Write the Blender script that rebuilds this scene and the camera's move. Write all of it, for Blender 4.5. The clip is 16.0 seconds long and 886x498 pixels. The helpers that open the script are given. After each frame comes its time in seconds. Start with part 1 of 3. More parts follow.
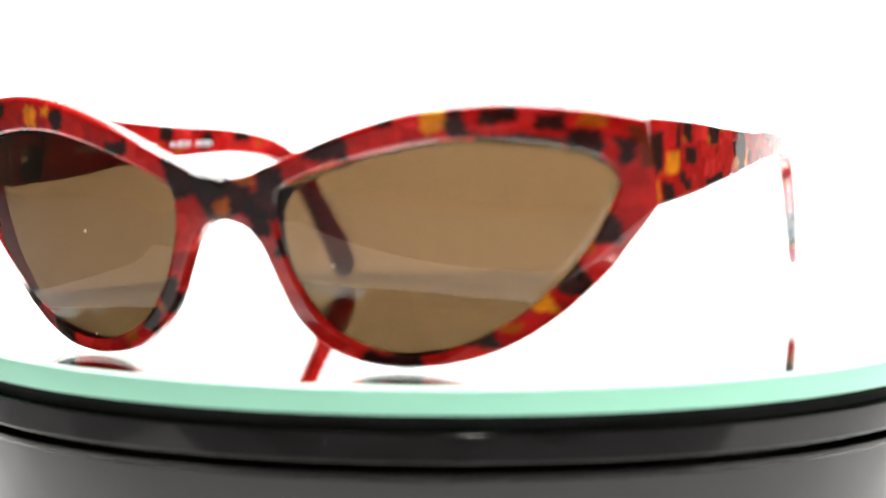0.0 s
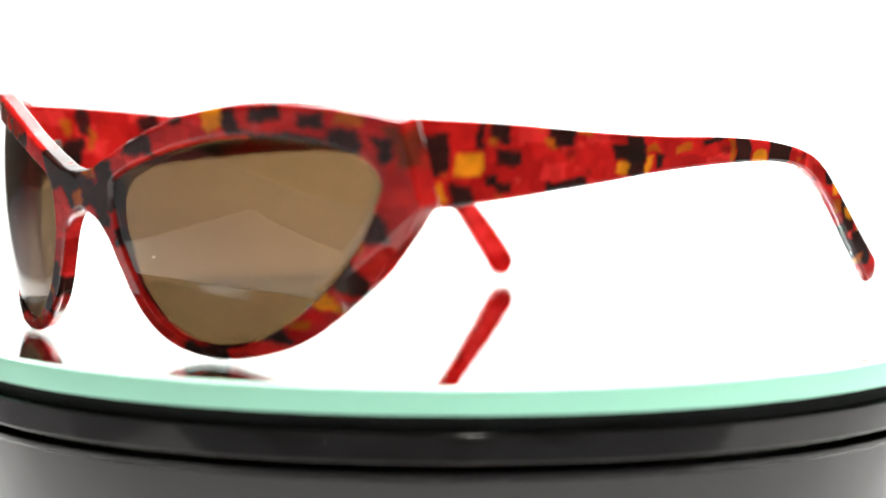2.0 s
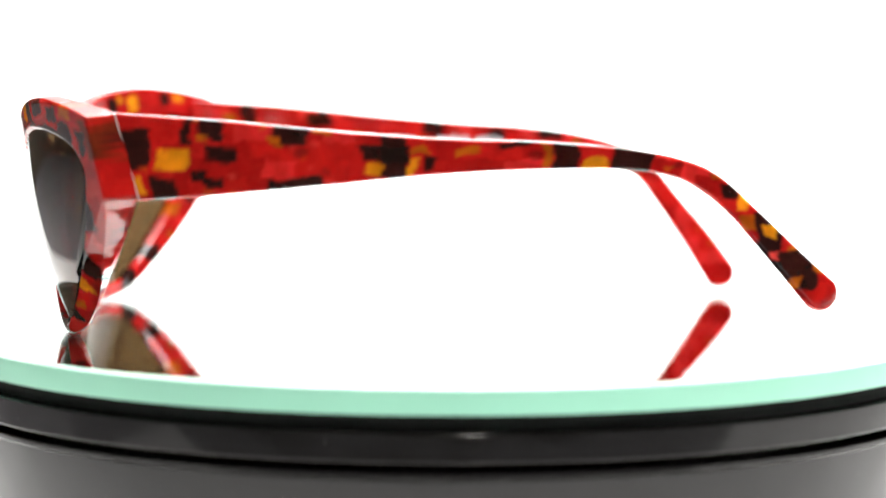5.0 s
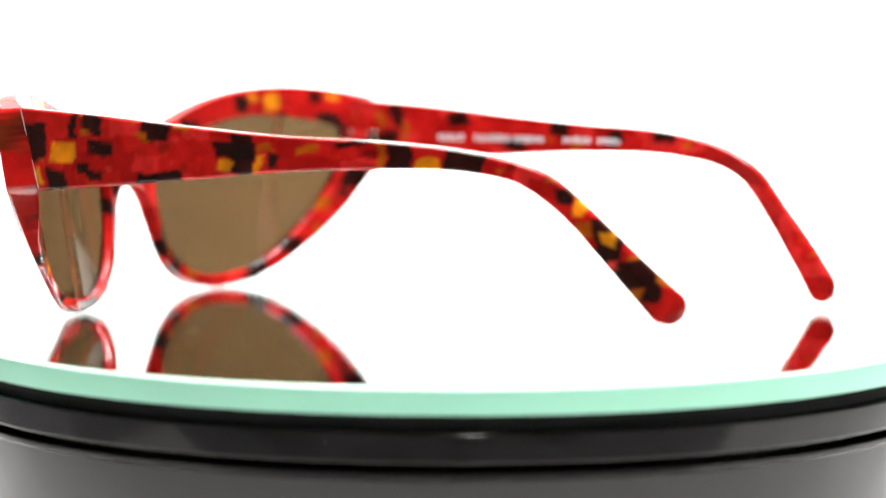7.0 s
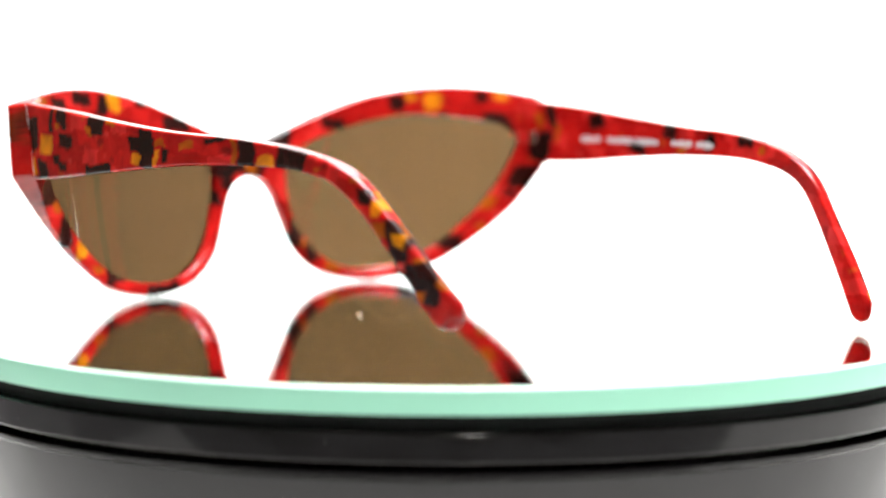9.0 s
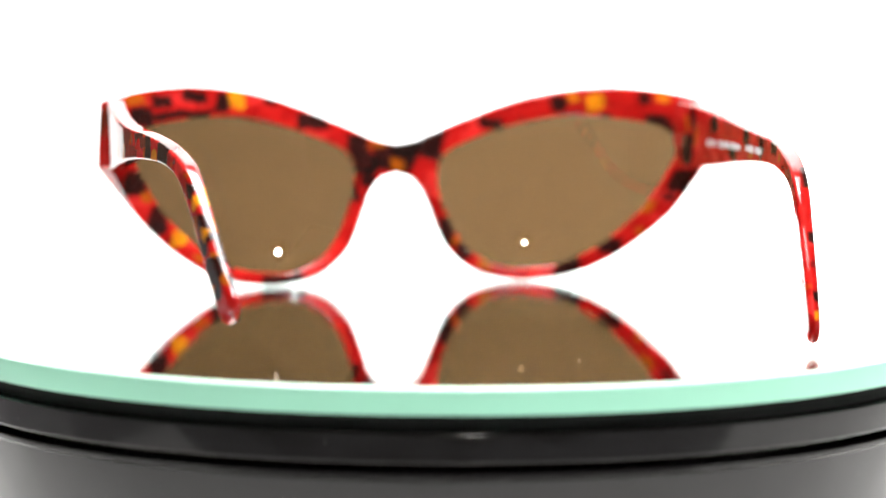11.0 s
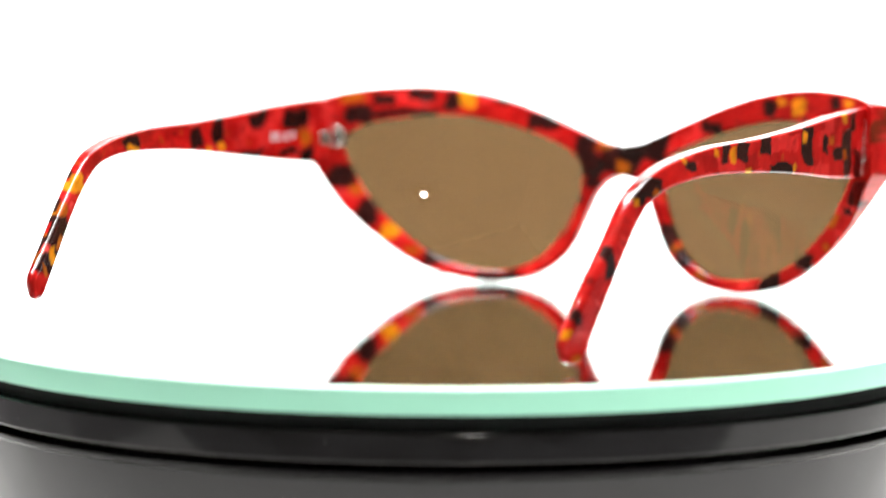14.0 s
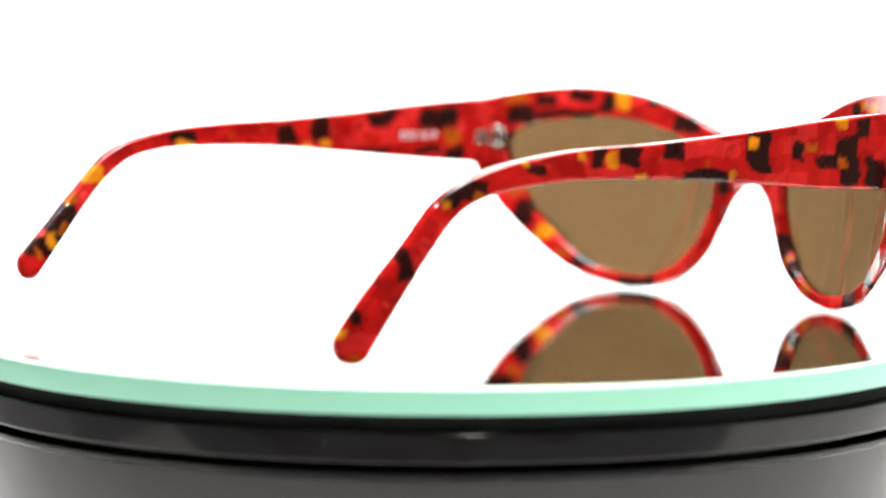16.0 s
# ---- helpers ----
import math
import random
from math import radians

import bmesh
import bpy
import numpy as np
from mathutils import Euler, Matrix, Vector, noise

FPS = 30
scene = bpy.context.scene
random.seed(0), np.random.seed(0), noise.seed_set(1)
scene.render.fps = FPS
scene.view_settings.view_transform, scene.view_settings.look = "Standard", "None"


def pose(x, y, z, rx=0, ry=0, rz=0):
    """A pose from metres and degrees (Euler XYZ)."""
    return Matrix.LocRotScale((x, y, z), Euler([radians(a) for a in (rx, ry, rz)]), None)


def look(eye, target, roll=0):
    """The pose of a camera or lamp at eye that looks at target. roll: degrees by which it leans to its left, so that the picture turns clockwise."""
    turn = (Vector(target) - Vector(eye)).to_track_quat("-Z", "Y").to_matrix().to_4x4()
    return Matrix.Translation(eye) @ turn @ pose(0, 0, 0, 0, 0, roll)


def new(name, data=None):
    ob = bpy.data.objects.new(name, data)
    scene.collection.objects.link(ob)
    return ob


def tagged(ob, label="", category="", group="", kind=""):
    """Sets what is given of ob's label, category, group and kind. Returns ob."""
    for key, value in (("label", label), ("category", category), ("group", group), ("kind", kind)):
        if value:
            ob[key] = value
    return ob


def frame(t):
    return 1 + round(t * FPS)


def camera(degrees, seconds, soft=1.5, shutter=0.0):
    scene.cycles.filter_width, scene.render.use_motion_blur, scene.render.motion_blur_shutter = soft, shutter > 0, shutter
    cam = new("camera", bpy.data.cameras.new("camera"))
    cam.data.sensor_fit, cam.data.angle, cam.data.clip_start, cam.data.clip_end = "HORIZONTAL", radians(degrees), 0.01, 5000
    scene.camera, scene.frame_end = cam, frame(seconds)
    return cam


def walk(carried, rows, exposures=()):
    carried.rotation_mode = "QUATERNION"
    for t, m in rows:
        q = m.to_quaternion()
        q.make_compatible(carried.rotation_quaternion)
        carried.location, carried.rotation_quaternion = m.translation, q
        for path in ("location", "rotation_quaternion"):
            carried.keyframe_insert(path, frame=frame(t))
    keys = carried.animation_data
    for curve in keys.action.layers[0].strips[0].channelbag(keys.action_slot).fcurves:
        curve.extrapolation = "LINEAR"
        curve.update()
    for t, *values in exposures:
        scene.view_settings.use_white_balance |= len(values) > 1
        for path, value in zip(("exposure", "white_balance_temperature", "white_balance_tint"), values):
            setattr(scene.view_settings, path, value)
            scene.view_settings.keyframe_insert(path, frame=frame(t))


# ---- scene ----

# ---------------------------------------------------------------- camera
cam = camera(20.92, 16.0)
cam.data.dof.use_dof = True
cam.data.dof.focus_distance = 0.483
cam.data.dof.aperture_fstop = 10.0
EYE = pose(0.0, -0.5156, 0.0582, 85.21, -0.149, 0.127)
walk(cam, [(0.0, EYE), (16.0, EYE)])

# ---------------------------------------------------------------- world and lights
world = bpy.data.worlds.new("room_air")
scene.world = world
world.use_nodes = True
world.node_tree.nodes["Background"].inputs[0].default_value = (1.0, 0.97, 0.93, 1)
world.node_tree.nodes["Background"].inputs[1].default_value = 0.16


def area(name, eye, target, size, watts, color=(1, 1, 1), shape="DISK"):
    lamp = bpy.data.lights.new(name, "AREA")
    lamp.shape, lamp.size, lamp.energy, lamp.color = shape, size, watts, color
    ob = new(name, lamp)
    ob.matrix_world = look(eye, target)
    return ob


area("overhead_softbox", (0.0, 0.05, 0.85), (0.0, 0.08, 0.0), 0.60, 11.6, (1.0, 0.99, 0.97), "SQUARE")
area("backdrop_lamp", (0.0, 0.10, 0.75), (0.0, 0.62, 0.10), 0.45, 24.0, (1, 1, 1), "SQUARE")
area("lamp_near", (-0.08, -0.66, 0.27), (0.0, 0.0, 0.03), 0.010, 0.35, (1.0, 0.97, 0.93))
area("lamp_side", (0.48, -0.40, 0.40), (0.0, 0.0, 0.03), 0.016, 2.0, (1.0, 0.97, 0.95))

for spot in ((-0.55, -0.95, 1.66), (0.15, -1.25, 1.66), (0.75, -0.70, 1.66)):
    area("ceiling_spot", spot, (0.0, 0.0, 0.03), 0.050, 6.5, (1.0, 0.95, 0.88))


# ---------------------------------------------------------------- materials
def material(name):
    m = bpy.data.materials.new(name)
    m.use_nodes = True
    return m, m.node_tree.nodes, m.node_tree.links, m.node_tree.nodes["Principled BSDF"]


def dust(n, l, scale, share, size):
    """A mask of scattered dust grains."""
    co = n.new("ShaderNodeTexCoord")
    vo = n.new("ShaderNodeTexVoronoi")
    vo.inputs["Scale"].default_value = scale
    l.new(co.outputs["Object"], vo.inputs["Vector"])
    near = n.new("ShaderNodeMath")
    near.operation = "LESS_THAN"
    near.inputs[1].default_value = size
    l.new(vo.outputs["Distance"], near.inputs[0])
    sep = n.new("ShaderNodeSeparateColor")
    l.new(vo.outputs["Color"], sep.inputs["Color"])
    few = n.new("ShaderNodeMath")
    few.operation = "LESS_THAN"
    few.inputs[1].default_value = share
    l.new(sep.outputs["Red"], few.inputs[0])
    both = n.new("ShaderNodeMath")
    both.operation = "MULTIPLY"
    l.new(near.outputs["Value"], both.inputs[0])
    l.new(few.outputs["Value"], both.inputs[1])
    return both.outputs["Value"]


def plain(name, color, rough, metal=0.0, noise_scale=60.0, vary=0.12, bump=0.05, coat=0.0):
    m, n, l, b = material(name)
    tex = n.new("ShaderNodeTexNoise")
    tex.inputs["Scale"].default_value = noise_scale
    tex.inputs["Detail"].default_value = 6
    co = n.new("ShaderNodeTexCoord")
    l.new(co.outputs["Object"], tex.inputs["Vector"])
    ramp = n.new("ShaderNodeMapRange")
    ramp.inputs["To Min"].default_value = 1 - vary
    ramp.inputs["To Max"].default_value = 1 + vary
    l.new(tex.outputs["Fac"], ramp.inputs["Value"])
    mul = n.new("ShaderNodeVectorMath")
    mul.operation = "SCALE"
    mul.inputs[0].default_value = color
    l.new(ramp.outputs["Result"], mul.inputs["Scale"])
    l.new(mul.outputs["Vector"], b.inputs["Base Color"])
    rr = n.new("ShaderNodeMapRange")
    rr.inputs["To Min"].default_value = rough * 0.8
    rr.inputs["To Max"].default_value = min(1.0, rough * 1.25)
    l.new(tex.outputs["Fac"], rr.inputs["Value"])
    l.new(rr.outputs["Result"], b.inputs["Roughness"])
    b.inputs["Metallic"].default_value = metal
    b.inputs["Coat Weight"].default_value = coat
    if bump:
        fine = n.new("ShaderNodeTexNoise")
        fine.inputs["Scale"].default_value = noise_scale * 12
        l.new(co.outputs["Object"], fine.inputs["Vector"])
        bp = n.new("ShaderNodeBump")
        bp.inputs["Strength"].default_value = bump
        bp.inputs["Distance"].default_value = 0.0004
        l.new(fine.outputs["Fac"], bp.inputs["Height"])
        l.new(bp.outputs["Normal"], b.inputs["Normal"])
    return m


def acetate():
    """Polished cellulose acetate: coloured flakes from the attribute, a pearly mottle, light shining through."""
    m, n, l, b = material("mosaic_acetate")
    at = n.new("ShaderNodeAttribute")
    at.attribute_name = "flake"
    co = n.new("ShaderNodeTexCoord")
    big = n.new("ShaderNodeTexNoise")
    big.inputs["Scale"].default_value = 150
    big.inputs["Detail"].default_value = 2
    big.inputs["Distortion"].default_value = 1.2
    l.new(co.outputs["Object"], big.inputs["Vector"])
    rng = n.new("ShaderNodeMapRange")
    rng.inputs["From Min"].default_value = 0.3
    rng.inputs["From Max"].default_value = 0.7
    rng.inputs["To Min"].default_value = 0.80
    rng.inputs["To Max"].default_value = 1.18
    l.new(big.outputs["Fac"], rng.inputs["Value"])
    mul = n.new("ShaderNodeVectorMath")
    mul.operation = "SCALE"
    l.new(at.outputs["Color"], mul.inputs[0])
    l.new(rng.outputs["Result"], mul.inputs["Scale"])
    n.remove(b)
    body = n.new("ShaderNodeBsdfDiffuse")
    l.new(mul.outputs["Vector"], body.inputs["Color"])
    tr = n.new("ShaderNodeBsdfTranslucent")
    l.new(mul.outputs["Vector"], tr.inputs["Color"])
    mix = n.new("ShaderNodeMixShader")
    mix.inputs["Fac"].default_value = 0.38
    l.new(body.outputs["BSDF"], mix.inputs[1])
    l.new(tr.outputs["BSDF"], mix.inputs[2])
    # a polished skin with a faint hand-buffed wave
    wave = n.new("ShaderNodeTexNoise")
    wave.inputs["Scale"].default_value = 210
    wave.inputs["Detail"].default_value = 1
    l.new(co.outputs["Object"], wave.inputs["Vector"])
    bump = n.new("ShaderNodeBump")
    bump.inputs["Strength"].default_value = 0.2
    bump.inputs["Distance"].default_value = 0.0002
    l.new(wave.outputs["Fac"], bump.inputs["Height"])
    gloss = n.new("ShaderNodeBsdfGlossy")
    gloss.inputs["Roughness"].default_value = 0.03
    l.new(bump.outputs["Normal"], gloss.inputs["Normal"])
    fres = n.new("ShaderNodeFresnel")
    fres.inputs["IOR"].default_value = 1.55
    skin = n.new("ShaderNodeMixShader")
    l.new(fres.outputs["Fac"], skin.inputs["Fac"])
    l.new(mix.outputs["Shader"], skin.inputs[1])
    l.new(gloss.outputs["BSDF"], skin.inputs[2])
    l.new(skin.outputs["Shader"], n["Material Output"].inputs["Surface"])
    return m


def pane(name, tint, ior):
    """Clear or tinted glass: light bent through the body, and a mirror image by Fresnel."""
    m, n, l, b = material(name)
    n.remove(b)
    t = n.new("ShaderNodeBsdfRefraction")
    t.inputs["Color"].default_value = (*tint, 1)
    t.inputs["IOR"].default_value = ior
    t.inputs["Roughness"].default_value = 0.0
    g = n.new("ShaderNodeBsdfGlossy")
    g.inputs["Roughness"].default_value = 0.0
    f = n.new("ShaderNodeFresnel")
    f.inputs["IOR"].default_value = ior
    mix = n.new("ShaderNodeMixShader")
    l.new(f.outputs["Fac"], mix.inputs["Fac"])
    l.new(t.outputs["BSDF"], mix.inputs[1])
    l.new(g.outputs["BSDF"], mix.inputs[2])
    grain = n.new("ShaderNodeBsdfDiffuse")
    grain.inputs["Color"].default_value = (0.75, 0.74, 0.72, 1)
    dusty = n.new("ShaderNodeMixShader")
    l.new(dust(n, l, 170, 0.10, 0.035), dusty.inputs["Fac"])
    l.new(mix.outputs["Shader"], dusty.inputs[1])
    l.new(grain.outputs["BSDF"], dusty.inputs[2])
    l.new(dusty.outputs["Shader"], n["Material Output"].inputs["Surface"])
    return m


def gloss_black():
    """Black gloss plastic with handling smears, a slow wave in the skin and dust."""
    m, n, l, b = material("black_gloss_plastic")
    co = n.new("ShaderNodeTexCoord")
    smear = n.new("ShaderNodeTexNoise")
    smear.inputs["Scale"].default_value = 38
    smear.inputs["Detail"].default_value = 7
    smear.inputs["Distortion"].default_value = 0.8
    l.new(co.outputs["Object"], smear.inputs["Vector"])
    rough = n.new("ShaderNodeMapRange")
    rough.inputs["From Min"].default_value = 0.35
    rough.inputs["From Max"].default_value = 0.70
    rough.inputs["To Min"].default_value = 0.03
    rough.inputs["To Max"].default_value = 0.15
    l.new(smear.outputs["Fac"], rough.inputs["Value"])
    l.new(rough.outputs["Result"], b.inputs["Roughness"])
    wave = n.new("ShaderNodeTexNoise")
    wave.inputs["Scale"].default_value = 55
    wave.inputs["Detail"].default_value = 1
    l.new(co.outputs["Object"], wave.inputs["Vector"])
    bump = n.new("ShaderNodeBump")
    bump.inputs["Strength"].default_value = 0.6
    bump.inputs["Distance"].default_value = 0.0006
    l.new(wave.outputs["Fac"], bump.inputs["Height"])
    l.new(bump.outputs["Normal"], b.inputs["Normal"])
    mix = n.new("ShaderNodeMix")
    mix.data_type = "RGBA"
    mix.inputs["A"].default_value = (0.005, 0.0048, 0.005, 1)
    mix.inputs["B"].default_value = (0.30, 0.29, 0.28, 1)
    l.new(dust(n, l, 520, 0.05, 0.06), mix.inputs["Factor"])
    l.new(mix.outputs["Result"], b.inputs["Base Color"])
    b.inputs["IOR"].default_value = 1.45
    return m


ACETATE = acetate()
LENS = pane("brown_lens", (0.264, 0.201, 0.133), 1.5)
CLEAR = pane("clear_glass", (0.985, 1.0, 0.99), 1.5)
SILVER = plain("silvering", (0.93, 0.95, 0.94), 0.005, 1.0, 40, 0.01, 0.0)
MINT = plain("ground_green_glass_edge", (0.315, 0.675, 0.51), 0.35, 0.0, 30, 0.05, 0.05)
EDGE = plain("frosted_glass_arris", (0.78, 0.82, 0.78), 0.3, 0.0, 80, 0.1, 0.05)
BLACK = gloss_black()
# pale colour that stands in for the reflection along the temple joints
JOINT_GLINT = plain("painted_joint_glint", (0.80, 0.70, 0.68), 0.3, 0.0, 80, 0.1, 0.05)
# felt of the spacer; also the painted shade inside the hinges
PAD_AND_SHADE = plain("black_felt_and_shade", (0.004, 0.004, 0.004), 0.9, 0.0, 90, 0.2, 0.3)
STEEL = plain("polished_nickel", (0.93, 0.90, 0.85), 0.22, 1.0, 300, 0.08, 0.05)
INK = plain("white_print", (0.62, 0.57, 0.61), 0.5, 0.0, 200, 0.05, 0.0)
PAPER = plain("white_paper", (0.86, 0.86, 0.85), 0.75, 0.0, 12, 0.02, 0.08)
WALL = plain("warm_wall_paint", (0.24, 0.20, 0.16), 0.8, 0.0, 6, 0.06, 0.1)
CEIL = plain("ceiling_paint", (0.62, 0.58, 0.52), 0.85, 0.0, 6, 0.05, 0.1)
WOOD = plain("oak_floor", (0.22, 0.145, 0.095), 0.45, 0.0, 14, 0.3, 0.1)
TABLE = plain("grey_laminate", (0.15, 0.145, 0.15), 0.4, 0.0, 20, 0.04, 0.04)


# ---------------------------------------------------------------- mesh helpers
def mesh_of(name, verts, faces, mat, smooth=True, sharp=40):
    me = bpy.data.meshes.new(name)
    me.from_pydata([tuple(v) for v in verts], [], faces)
    me.materials.append(mat)
    if smooth:
        me.polygons.foreach_set("use_smooth", [True] * len(me.polygons))
        me.set_sharp_from_angle(angle=radians(sharp))
    me.update()
    return me


def part(name, bm, mat, parent, label=""):
    me = bpy.data.meshes.new(name)
    bm.to_mesh(me)
    bm.free()
    me.materials.append(mat)
    me.polygons.foreach_set("use_smooth", [True] * len(me.polygons))
    me.set_sharp_from_angle(angle=radians(35))
    ob = new(name, me)
    ob.parent = parent
    return tagged(ob, label)


def box(bm, center, size, turn=None, bevel=0.0):
    made = bmesh.ops.create_cube(bm, size=1.0)["verts"]
    m = Matrix.Translation(center) @ (turn or Matrix()) @ Matrix.Diagonal((*size, 1))
    bmesh.ops.transform(bm, matrix=m, verts=made)
    if bevel:
        edges = list({e for v in made for e in v.link_edges})
        bmesh.ops.bevel(bm, geom=edges, offset=bevel, segments=3, affect="EDGES", profile=0.5)
    return bm


def rod(bm, center, radius, depth, turn=None, segments=24):
    made = bmesh.ops.create_cone(bm, cap_ends=True, segments=segments, radius1=radius, radius2=radius, depth=depth)["verts"]
    bmesh.ops.transform(bm, matrix=Matrix.Translation(center) @ (turn or Matrix()), verts=made)
    return bm


def lathe(name, profile, mat, parent, segments=224, label="", cap=False):
    """A turned body from (radius, height) pairs, top to bottom."""
    verts, faces = [], []
    k = len(profile)
    for i in range(segments):
        a = 2 * math.pi * i / segments
        verts += [(r * math.cos(a), r * math.sin(a), z) for r, z in profile]
    for i in range(segments):
        j = (i + 1) % segments
        faces += [(i * k + q, i * k + q + 1, j * k + q + 1, j * k + q) for q in range(k - 1)]
    if cap:
        faces.append([i * k for i in range(segments)])
        faces.append([i * k + k - 1 for i in reversed(range(segments))])
    ob = new(name, mesh_of(name, verts, faces, mat, sharp=30))
    ob.parent = parent
    return tagged(ob, label)


def spline(points, steps, closed=False):
    """Catmull-Rom through the points."""
    pts = [np.array(q, float) for q in points]
    n = len(pts)
    out = []
    for i in range(n if closed else n - 1):
        if closed:
            a, b, c, d = (pts[(i + k) % n] for k in (-1, 0, 1, 2))
        else:
            a, b, c, d = pts[max(i - 1, 0)], pts[i], pts[i + 1], pts[min(i + 2, n - 1)]
        for k in range(steps):
            t = k / steps
            out.append(0.5 * (2 * b + (c - a) * t + (2 * a - 5 * b + 4 * c - d) * t * t + (3 * b - a - 3 * c + d) * t ** 3))
    if not closed:
        out.append(pts[-1])
    return np.array(out)


# ---------------------------------------------------------------- the flakes in the acetate
RED, DEEP, PEARL = (0.54, 0.012, 0.010), (0.30, 0.005, 0.005), (0.80, 0.036, 0.034)
INKS = {"D": (0.016, 0.008, 0.007), "Y": (0.90, 0.32, 0.010), "O": (0.48, 0.10, 0.006), "P": (0.85, 0.06, 0.05), "B": (0.15, 0.022, 0.008)}


def flakes(text):
    """Flakes of dye as 'kind x0 z0 x1 z1', in millimetres."""
    out = []
    for item in text.split(","):
        kind, *numbers = item.split()
        out.append((kind, *[float(q) for q in numbers]))
    return out


def dye(u, v, patches, seed, loose_cut=0.35, edge=0.5):
    """Colour at the places u, v (mm): red cells with flakes laid over."""
    rs = np.random.RandomState(seed)
    ph = rs.rand(8) * 6.28
    wu = u + 0.40 * np.sin(v * 0.8 + ph[0]) + 0.14 * np.sin(v * 1.9 + u * 0.9 + ph[1])
    wv = v + 0.34 * np.sin(u * 0.6 + ph[3]) + 0.12 * np.sin(u * 1.5 - v * 0.9 + ph[4])
    row = np.floor(wv / 3.4)
    col = np.floor((wu + row * 2.7) / 5.6)
    h = np.abs(np.sin(row * 127.1 + col * 311.7 + seed) * 43758.5453) % 1.0
    color = np.empty((len(u), 3))
    color[:] = RED
    color[h < 0.30] = DEEP
    color[h > 0.80] = PEARL
    color = 0.48 * color + 0.52 * np.array(RED)
    rag = (edge - 0.3) * 0.35 * (np.sin(u * 2.9 + ph[6]) * np.sin(v * 3.3 + ph[7]) + 0.6 * np.sin(u * 5.1 - v * 4.3 + ph[2]))
    specks = []
    for _ in range(110):
        x, z, w, h2 = rs.uniform(u.min(), u.max()), rs.uniform(v.min(), v.max()), rs.uniform(0.5, 1.5), rs.uniform(0.4, 1.1)
        specks.append((rs.choice(["D", "O", "P"], p=[0.55, 0.3, 0.15]), x - w, z - h2, x + w, z + h2, rs.uniform(0.15, 0.55)))
    for kind, x0, z0, x1, z1, *thin in specks + list(patches):
        cx, cz, hx, hz = (x0 + x1) / 2, (z0 + z1) / 2, max((x1 - x0) / 2, 0.6), max((z1 - z0) / 2, 0.6)
        if kind != "D":
            hx, hz = hx * 0.78, hz * 0.78
        # each flake is a cut chip: turned a little, slanted, with rounded corners
        loose = 1.0 if thin else loose_cut
        turn, slant, taper = loose * rs.uniform(-0.22, 0.22), loose * rs.uniform(-0.35, 0.35), loose * rs.uniform(-0.3, 0.3)
        pu, pv = (wu - cx) * math.cos(turn) + (wv - cz) * math.sin(turn), (wv - cz) * math.cos(turn) - (wu - cx) * math.sin(turn)
        pu = pu + slant * pv
        bow = 0.25 + min(loose, 1.0) ** 2 * max(0.0, 0.75 * min(hx, hz) - 0.25)
        ax, az = np.abs(pu) - hx * (1 + taper * np.clip(pv / hz, -1, 1)) + bow, np.abs(pv) - hz * (1 - taper * 0.6 * np.clip(pu / hx, -1, 1)) + bow
        d = np.minimum(np.maximum(ax, az), 0) + np.hypot(np.maximum(ax, 0), np.maximum(az, 0)) - bow
        k = np.clip(0.5 - (d + rag) / edge, 0, 1)[:, None] * (thin[0] if thin else 0.97)
        ink = np.array(INKS[kind])
        if kind in "YO":
            glow = (0.88 + 0.20 * np.sin(wu * 0.8 + cx) * np.sin(wv * 1.0 + cz))[:, None]
            ink = ink * glow
        color = color * (1 - k) + ink * k
    return color


def paint(me, color):
    at = me.color_attributes.new("flake", "FLOAT_COLOR", "POINT")
    at.data.foreach_set("color", np.concatenate([color, np.ones((len(color), 1))], 1).astype(np.float32).ravel())


# ---------------------------------------------------------------- turntable
def build_turntable():
    t = tagged(new("turntable"), "black glossy display turntable with a green-edged mirror glass top", "turntable")
    lathe("drum", [(0.0990, -0.0078), (0.1055, -0.0080), (0.1060, -0.0082), (0.1061, -0.00835), (0.1061, -0.00845), (0.1061, -0.0131), (0.1058, -0.0135), (0.1054, -0.0138), (0.1040, -0.0139), (0.1030, -0.0140),
                   (0.0990, -0.0141), (0.0990, -0.0151)], BLACK, t, label="glossy black plastic upper ring")
    lathe("drum_base", [(0.0990, -0.0151), (0.1044, -0.0151), (0.1053, -0.0152), (0.1055, -0.0154), (0.1055, -0.0161), (0.1051, -0.0165), (0.1048, -0.0168), (0.1047, -0.0185), (0.1014, -0.0420), (0.1004, -0.0440), (0.0980, -0.0445)],
          BLACK, t, cap=True, label="glossy black plastic drum")
    lathe("felt_ring", [(0.1035, -0.0050), (0.1035, -0.0079)], PAD_AND_SHADE, t, cap=True, label="matt black spacer under the glass")
    platter = lathe("platter", [(0.1060, 0.0), (0.1064, -0.0003), (0.1066, -0.0006), (0.1066, -0.0047), (0.10655, -0.0049), (0.0990, -0.0049)],
                    MINT, t, label="mint green glass edge")
    lathe("arris", [(0.1058, 0.00004), (0.10651, -0.00032)], EDGE, platter, label="frosted grey arris of the glass")
    lathe("glass_top", [(0.1058, 0.0), (0.1058, -0.0047)], CLEAR, platter, cap=True, label="clear glass body")
    lathe("mirror", [(0.1056, -0.0046), (0.1056, -0.00485)], SILVER, platter, cap=True, label="silvered mirror layer")
    return t, platter


# ---------------------------------------------------------------- sunglasses
XC = -2.5    # their middle lies a little off the turntable's axis, in mm
